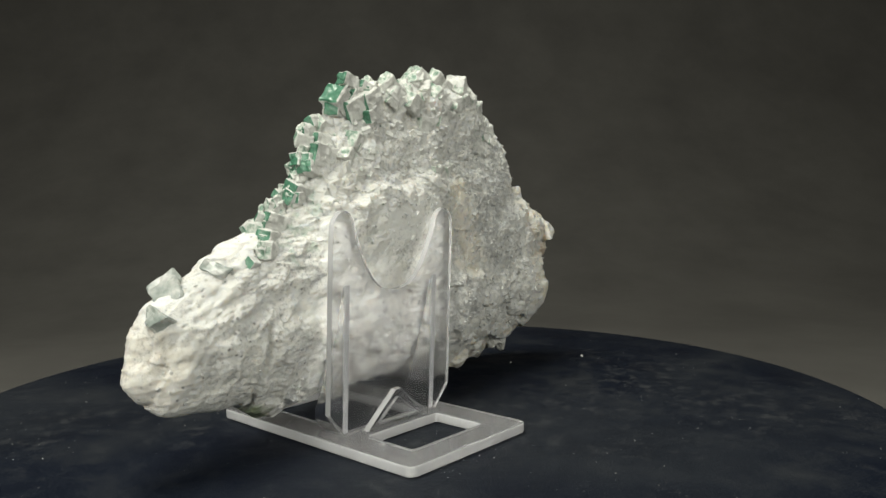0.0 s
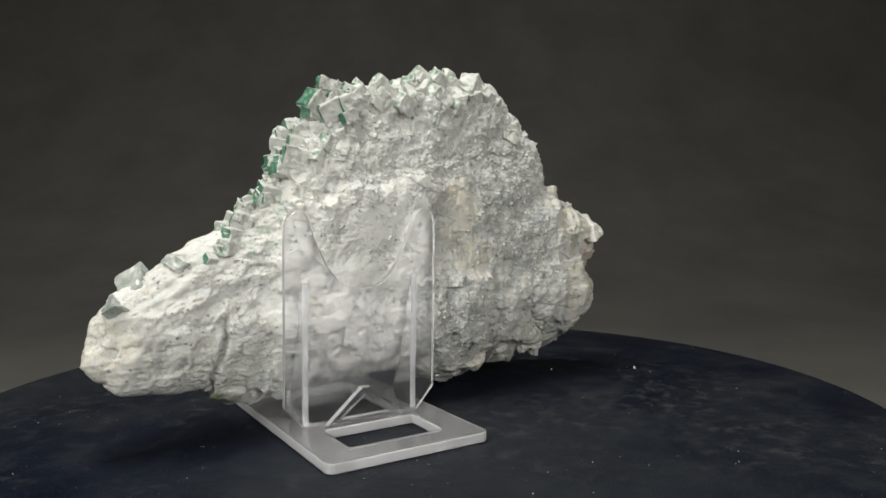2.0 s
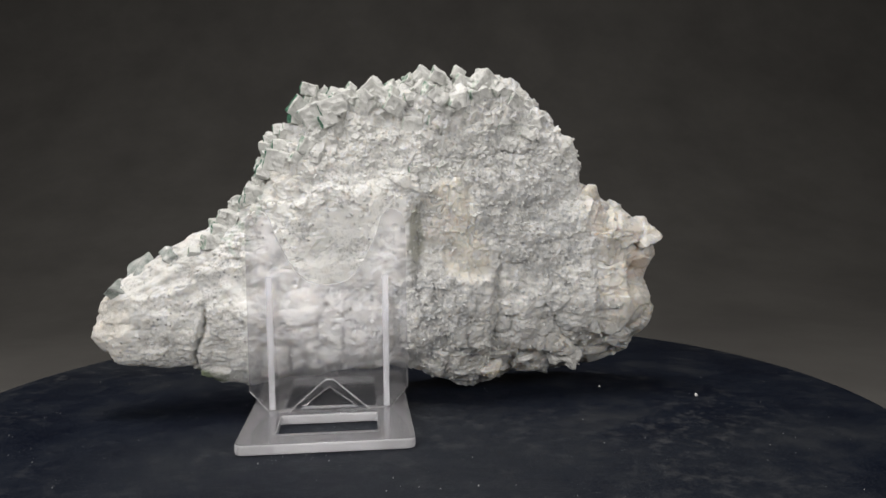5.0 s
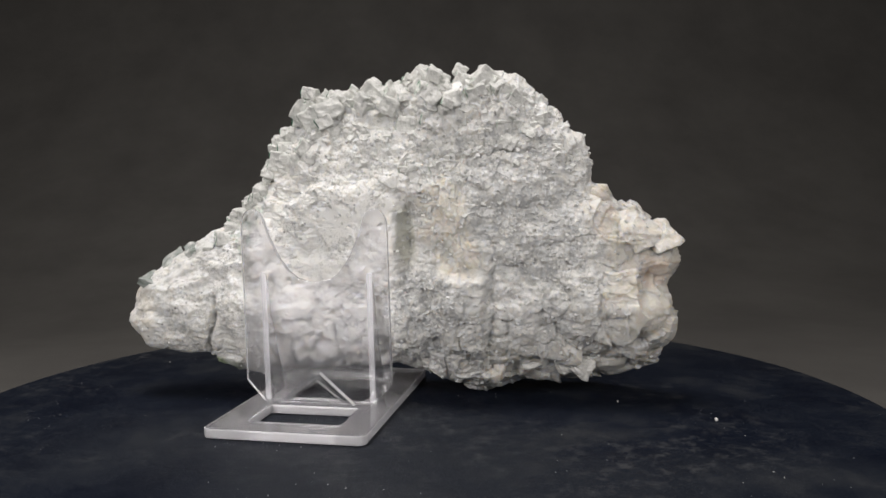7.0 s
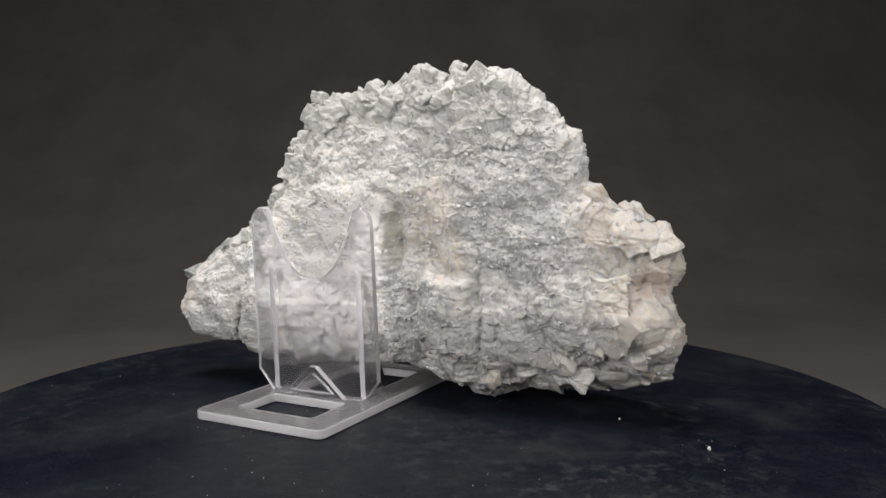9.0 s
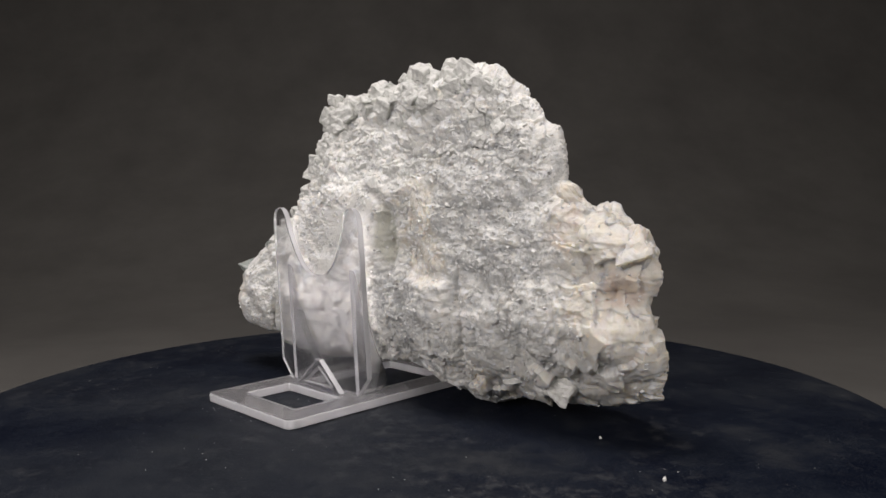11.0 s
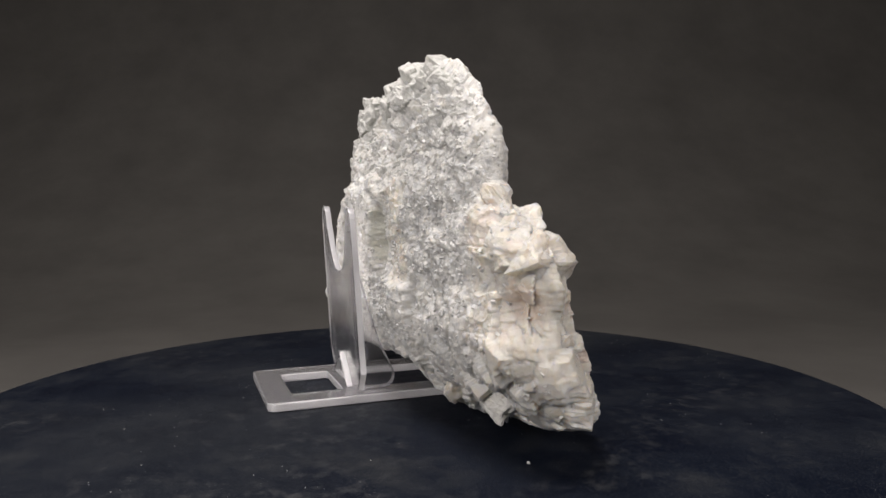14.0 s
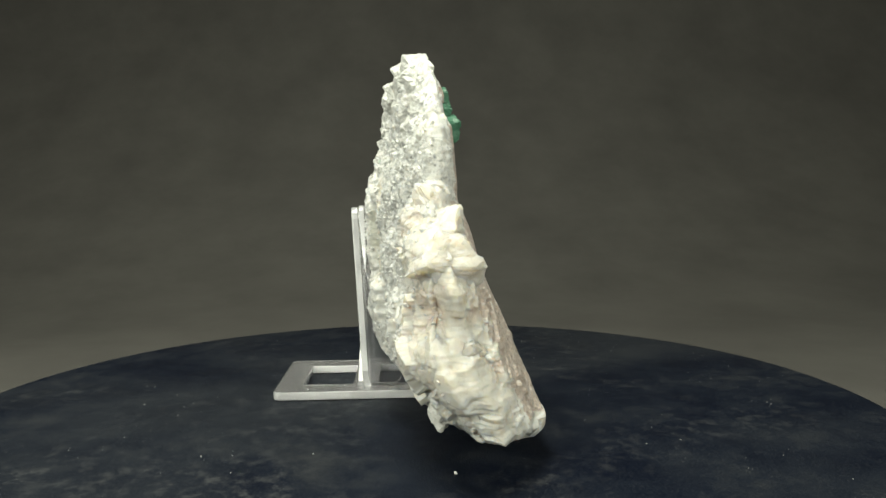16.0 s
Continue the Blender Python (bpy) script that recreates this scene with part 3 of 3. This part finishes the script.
def crystal(bm, m, size, squash=(1, 1, 1), bevel=0.05, two_sided=True, jitter=0.05, rnd=random.Random(3)):
    """An uneven cube with worn edges; faces turned to the front and up carry the white coat, the others stay green."""
    made = bmesh.ops.create_cube(bm, size=size)
    vs = made["verts"]
    lean = [rnd.uniform(-jitter, jitter) for _ in range(4)]
    for v in vs:
        x, y, z = v.co / size
        v.co = Vector((x + lean[0] * z + rnd.uniform(-jitter, jitter) * 0.6, y + lean[1] * x + rnd.uniform(-jitter, jitter) * 0.6,
                       z * (1 + lean[2] * x) + rnd.uniform(-jitter, jitter) * 0.6)) * size
        v.co = m @ Vector([a * b for a, b in zip(v.co, squash)])
    es = list({e for v in vs for e in v.link_edges})
    res = bmesh.ops.bevel(bm, geom=es, offset=size * bevel * min(squash), segments=1, affect="EDGES")
    for f in {f for v in res["verts"] for f in v.link_faces} | {f for v in vs if v.is_valid for f in v.link_faces}:
        f.normal_update()
        f.material_index = 1 if two_sided and (f.normal.x < -0.72 or f.normal.y > 0.5) else 0


def surface_at(grid, u, w):
    g = grid[::4, ::4]
    d = (g[:, :, 0] - u) ** 2 + (g[:, :, 2] - w) ** 2
    i = np.unravel_index(np.argmin(d), d.shape)
    return Vector(g[i].tolist())


def mineral():
    thing = new("mineral_specimen")
    me, gridf, gridb = rock_mesh()
    me.materials.append(CALCITE)
    me.materials.append(DRUSE)
    me.transform(TURN_ROCK)
    body = new("matrix", me)
    body.parent = thing
    tagged(body, "white chalky calcite matrix with cream patches")
    rnd = random.Random(11)

    def add(u, w, size, rot, lift=-0.05, squash=(1, 1, 1), mats=(FROST, FLUORITE), name="crystal", back=False, steps=0, jitter=0.07):
        """One crystal, or several grown through one another in the same setting (steps)."""
        p = surface_at(gridb if back else gridf, u, w) + Vector((0, lift * size * (1 if back else -1), 0))
        turn = Euler([radians(a) for a in rot]).to_matrix().to_4x4()
        bm = bmesh.new()
        crystal(bm, turn, size, squash, 0.06, True, jitter)
        for _ in range(steps):
            off = Vector([rnd.choice((-1, 1)) * size * rnd.uniform(0.18, 0.42) for _ in range(3)])
            crystal(bm, turn @ Matrix.Translation(off), size * rnd.uniform(0.45, 0.75), squash, 0.06, True, jitter)
        if size > 0.0035:
            bmesh.ops.subdivide_edges(bm, edges=list(bm.edges), cuts=4, use_grid_fill=True)
            bm.normal_update()
            moves = [(c, c.normal * (noise.noise(c.co * 420 + p * 900) * 0.0007 + noise.noise(c.co * 1300) * 0.0003)) for c in bm.verts]
            for c, d in moves:
                c.co += d
        ob = part(name, bm, list(mats), thing)
        ob.data.transform(TURN_ROCK @ Matrix.Translation(p))
        return ob

    # the cluster of cubes on the upper corner: place, size, turn
    for u, w, s, rot in ((-0.0345, 0.0965, 0.0072, (12, 38, 14)), (-0.0298, 0.1010, 0.0070, (6, 14, -10)), (-0.0248, 0.0960, 0.0078, (-6, -24, 14)),
                         (-0.0246, 0.1020, 0.0066, (8, 30, -8)), (-0.0300, 0.0940, 0.0070, (10, -30, -6)), (-0.0222, 0.0995, 0.0062, (14, -12, 22)),
                         (-0.0345, 0.0925, 0.0054, (4, 12, 26)), (-0.0275, 0.0985, 0.0060, (-12, 45, 0))):
        add(u - 0.0015, w + 0.0012, s * 1.08, rot, -0.06, (1, rnd.uniform(0.8, 1.0), rnd.uniform(0.7, 0.95)), (FROST, FLUORITE), steps=1, jitter=0.05)
    # single cubes on the crest, the flank and the square one on the face
    for u, w, s, rot, lift in ((-0.0190, 0.1010, 0.0058, (10, 35, 15), 0.0), (-0.0114, 0.1040, 0.0062, (25, 40, 0), 0.0), (-0.0055, 0.1030, 0.0058, (-10, 30, 30), 0.0),
                         (0.0038, 0.1078, 0.0080, (10, 42, -15), 0.0), (0.0090, 0.1060, 0.0070, (30, 25, 10), 0.0), (0.0024, 0.1030, 0.0064, (0, 45, 20), 0.1),
                         (0.0165, 0.1060, 0.0066, (15, 28, 5), 0.0), (0.0238, 0.1055, 0.0086, (5, 38, 25), 0.0), (0.0210, 0.1015, 0.0066, (18, -15, 12), 0.1),
                         (0.0292, 0.1025, 0.0058, (20, 10, 40), 0.0), (0.0340, 0.0990, 0.0052, (12, 30, 20), 0.0), (-0.0063, 0.0985, 0.0058, (14, 30, 10), 0.1),
                         (0.0080, 0.1000, 0.0060, (-14, 38, -8), 0.1), (0.0130, 0.0970, 0.0048, (16, 20, 30), 0.1), (-0.0150, 0.0985, 0.0052, (5, 40, -20), 0.1),
                         (-0.0004, 0.0918, 0.0066, (2, 3, -4), 0.1),
                         (-0.0412, 0.0850, 0.0068, (6, 4, -8), 0.05), (-0.0340, 0.0850, 0.0058, (15, 30, 20), 0.1), (-0.0432, 0.0812, 0.0066, (8, 10, -10), 0.05),
                         (-0.0462, 0.0772, 0.0064, (-10, 20, 10), 0.0), (-0.0515, 0.0706, 0.0064, (20, 15, -5), 0.0), (-0.0370, 0.0808, 0.0050, (10, 30, 12), 0.1),
                         (-0.0575, 0.0622, 0.0060, (5, 20, -20), 0.0), (-0.0618, 0.0585, 0.0060, (12, 10, 15), 0.0),
                         (0.0000, 0.0760, 0.0046, (3, 5, 4), 0.0), (0.0090, 0.0775, 0.0044, (10, -20, 15), 0.0)):
        q = (rnd.uniform(0.9, 1.1), rnd.uniform(0.8, 1.05), rnd.uniform(0.75, 1.0))
        add(u, w, s * 0.95, rot, lift - 0.26, q, (FROST, FLUORITE if u < -0.040 else PALE), steps=0 if abs(u + 0.0004) < 0.0002 else 2, jitter=0.05)
    # clear wedge-shaped crystals on the low arm
    for u, w, s, rot in ((-0.0850, 0.0425, 0.0105, (35, 40, 10)), (-0.0755, 0.0495, 0.0060, (20, 35, 30)), (-0.0920, 0.0385, 0.0080, (10, 40, 0))):
        add(u, w, s, rot, -0.60, (1, 1, 0.7), (GREYGREEN, GREYGREEN), "clear_crystal", jitter=0.35)
    # green cubes peeping over the rear of the crest
    for u, w, s in ((0.022, 0.0985, 0.0048), (0.027, 0.0890, 0.0064), (0.019, 0.0925, 0.0042), (0.024, 0.0935, 0.0040)):
        add(u, w, s, (10, 25, 15), 0.15, (1, 1, 1), (FLUORITE, FLUORITE), "crystal", True)
    # tumbled cubes down the flank between crest and low arm
    for k in range(52):
        f = k / 51
        u, w = -0.0665 + 0.0250 * f + rnd.gauss(0, 0.0022), 0.0530 + 0.0370 * f + rnd.gauss(0, 0.0018)
        add(u, w, rnd.uniform(0.0022, 0.0050), [rnd.uniform(-35, 35) for _ in range(3)], 0.0,
            (1, rnd.uniform(0.6, 1), rnd.uniform(0.5, 1)), (FROST, PALE if k % 3 else FLUORITE), back=k % 2 == 1)
    # cubes crowding the crest
    for k in range(44):
        u = rnd.uniform(-0.034, 0.045)
        w = 0.1055 - 0.0125 * max(0.0, (abs(u - 0.006) - 0.012) / 0.03) ** 2 - abs(rnd.gauss(0, 0.0065))
        add(u, w, rnd.uniform(0.0026, 0.0054), [rnd.uniform(-45, 45) for _ in range(3)], -0.34,
            (1, rnd.uniform(0.7, 1), rnd.uniform(0.6, 1)), (FROST, PALE), steps=1)
    # broken calcite: long blades low on the front, cream blocks at the high end
    for u, v, w, size, rot, mat, name in ((0.0500, 0.0035, 0.0165, (0.022, 0.007, 0.015), (-38, 24, 12), CLEAR, "calcite_blade"),
                                          (0.0265, 0.0030, 0.0120, (0.010, 0.007, 0.013), (-25, 10, -14), CREAM, "calcite_blade"),
                                          (0.0400, 0.0050, 0.0150, (0.013, 0.007, 0.010), (-30, -20, 10), CLEAR, "calcite_blade"),
                                          (0.0780, 0.0010, 0.0545, (0.014, 0.018, 0.014), (-10, 20, 18), CREAM, "calcite_block"),
                                          (0.0700, 0.0015, 0.0610, (0.013, 0.010, 0.010), (15, 35, -10), CREAM, "calcite_block"),
                                          (0.0625, -0.0010, 0.0650, (0.014, 0.008, 0.012), (10, 30, 8), CREAM, "calcite_block"),
                                          (0.0680, -0.0040, 0.0500, (0.014, 0.008, 0.012), (0, 20, 12), CREAM, "calcite_block"),
                                          (0.0770, 0.0045, 0.0340, (0.014, 0.016, 0.012), (-18, 12, 25), CREAM, "calcite_block"),
                                          (0.0690, -0.0020, 0.0330, (0.012, 0.008, 0.011), (-12, 32, 0), CREAM, "calcite_block"),
                                          (0.0730, 0.0085, 0.0235, (0.018, 0.014, 0.013), (-28, -14, 10), CREAM, "calcite_block"),
                                          (0.0630, 0.0040, 0.0230, (0.013, 0.009, 0.012), (-30, 18, 6), CREAM, "calcite_block")):
        bm = bmesh.new()
        turn = Matrix.Translation((u, v, w)) @ Euler([radians(a) for a in rot]).to_matrix().to_4x4()
        for _ in range(20):
            d = Vector([rnd.gauss(0, 1) for _ in range(3)])
            d = d / max(abs(c) for c in d) * rnd.uniform(0.85, 1.0)
            bm.verts.new([c * 0.47 * k for c, k in zip(d, size)])
        hull = bmesh.ops.convex_hull(bm, input=list(bm.verts))
        bmesh.ops.delete(bm, geom=[g for g in hull["geom_interior"] if isinstance(g, bmesh.types.BMVert)], context="VERTS")
        bmesh.ops.subdivide_edges(bm, edges=list(bm.edges), cuts=7, use_grid_fill=True)
        bmesh.ops.triangulate(bm, faces=list(bm.faces))
        bm.normal_update()
        shift = rnd.uniform(0, 50)
        moves = [(c, c.normal * (noise.noise(c.co * 260 + Vector((shift, 0, 0))) * 0.0014 + noise.noise(c.co * 800) * 0.0006)) for c in bm.verts]
        for c, d in moves:
            c.co = turn @ (c.co + d)
        bmesh.ops.recalc_face_normals(bm, faces=bm.faces)
        part(name, bm, mat, thing).data.transform(TURN_ROCK)
    # glittering splinters in the cream vein and lobe
    bm = bmesh.new()
    for k in range(260):
        if k % 2:
            u, w = rnd.gauss(0.013, 0.007), rnd.gauss(0.057, 0.010)
        else:
            u, w = rnd.uniform(0.030, 0.083), rnd.uniform(0.012, 0.090)
        p = surface_at(gridf, u, w)
        m = TURN_ROCK @ Matrix.Translation(p) @ Euler([rnd.uniform(-1.2, 1.2) for _ in range(3)]).to_matrix().to_4x4()
        crystal(bm, m, rnd.uniform(0.0006, 0.0013), (1, 0.3, rnd.uniform(0.3, 1.8)), 0.06, False)
    tagged(part("glitter", bm, [CLEAR], thing, "tiny glittering calcite splinters"), kind="stuff")
    # sharp flakes that make the grey crust grainy
    gen = np.random.default_rng(23)
    pts = gridf[4:-4, 4:-4].reshape(-1, 3)
    pts = pts[gen.integers(0, len(pts), 26000)]
    u, w = pts[:, 0], pts[:, 2]
    want = blob(u, w, 0.034, 0.072, 0.026, 0.024) + 0.8 * blob(u, w, 0.006, 0.036, 0.013, 0.012) + 0.7 * blob(u, w, 0.045, 0.040, 0.016, 0.018) + 0.10
    want = want * (1 - blob(u, w, 0.012, 0.059, 0.011, 0.015)) * (0.35 + 1.3 * np.clip(lumpy(u, w, 61.0, 170) + 0.35, 0, 1))
    pts = pts[gen.random(len(pts)) < want * 0.40][:4500]
    count = len(pts)
    box = np.array([(a, b, c) for a in (-0.5, 0.5) for b in (-0.5, 0.5) for c in (-0.5, 0.5)])
    size = gen.uniform(0.0003, 0.0011, (count, 1)) * np.stack([np.ones(count), gen.uniform(0.15, 0.5, count), gen.uniform(0.4, 1.3, count)], 1)
    spin, _ = np.linalg.qr(gen.normal(size=(count, 3, 3)))
    shape = box[None] * size[:, None] + gen.normal(size=(count, 8, 3)) * size[:, None] * 0.10
    verts = np.einsum("nij,nkj->nki", spin, shape) + pts[:, None]
    side = np.array([(0, 1, 3, 2), (4, 6, 7, 5), (0, 4, 5, 1), (2, 3, 7, 6), (0, 2, 6, 4), (1, 5, 7, 3)])
    me = bpy.data.meshes.new("grainy_crust")
    me.from_pydata(verts.reshape(-1, 3).tolist(), [], (side[None] + 8 * np.arange(count)[:, None, None]).reshape(-1, 4).tolist())
    me.transform(TURN_ROCK)
    me.materials.append(FLAKE)
    crust = new("grainy_crust", me)
    crust.parent = thing
    tagged(crust, "sharp grey-white calcite flakes", kind="stuff")
    # the countless small cubes and chips
    bm = bmesh.new()
    n = gridf.shape[0]
    for _ in range(1300):
        i, j = rnd.randrange(3, n - 3), rnd.randrange(3, n - 3)
        p = Vector(gridf[i, j].tolist())
        keep = math.exp(-((p.z - 0.088) / 0.016) ** 2) + 0.12
        if rnd.random() > keep:
            continue
        s = rnd.uniform(0.0008, 0.0026) * (1.0 if p.z > 0.077 else 0.7)
        p.y += s * 0.22
        m = TURN_ROCK @ Matrix.Translation(p) @ Euler([rnd.uniform(-0.9, 0.9) for _ in range(3)]).to_matrix().to_4x4()
        crystal(bm, m, s, (1, rnd.uniform(0.4, 1), rnd.uniform(0.4, 1)), 0.08, p.x < -0.02)
    tagged(part("druse", bm, [FROST, PALE], thing, "small frosted cubes crowding the crest"), kind="stuff")
    return tagged(thing, "white calcite with frosted green fluorite cubes leaning on easel", "mineral specimen")


TURNTABLE, EASEL, MINERAL = turntable(), easel(), mineral()


def motions():
    rows = [(t / 2, pose(0, 0, 0, 0, 0, RATE * (t / 2 - 3.5))) for t in range(int(SECONDS * 2) + 1)]
    for thing in (TURNTABLE, EASEL, MINERAL):
        walk(thing, rows)


motions()
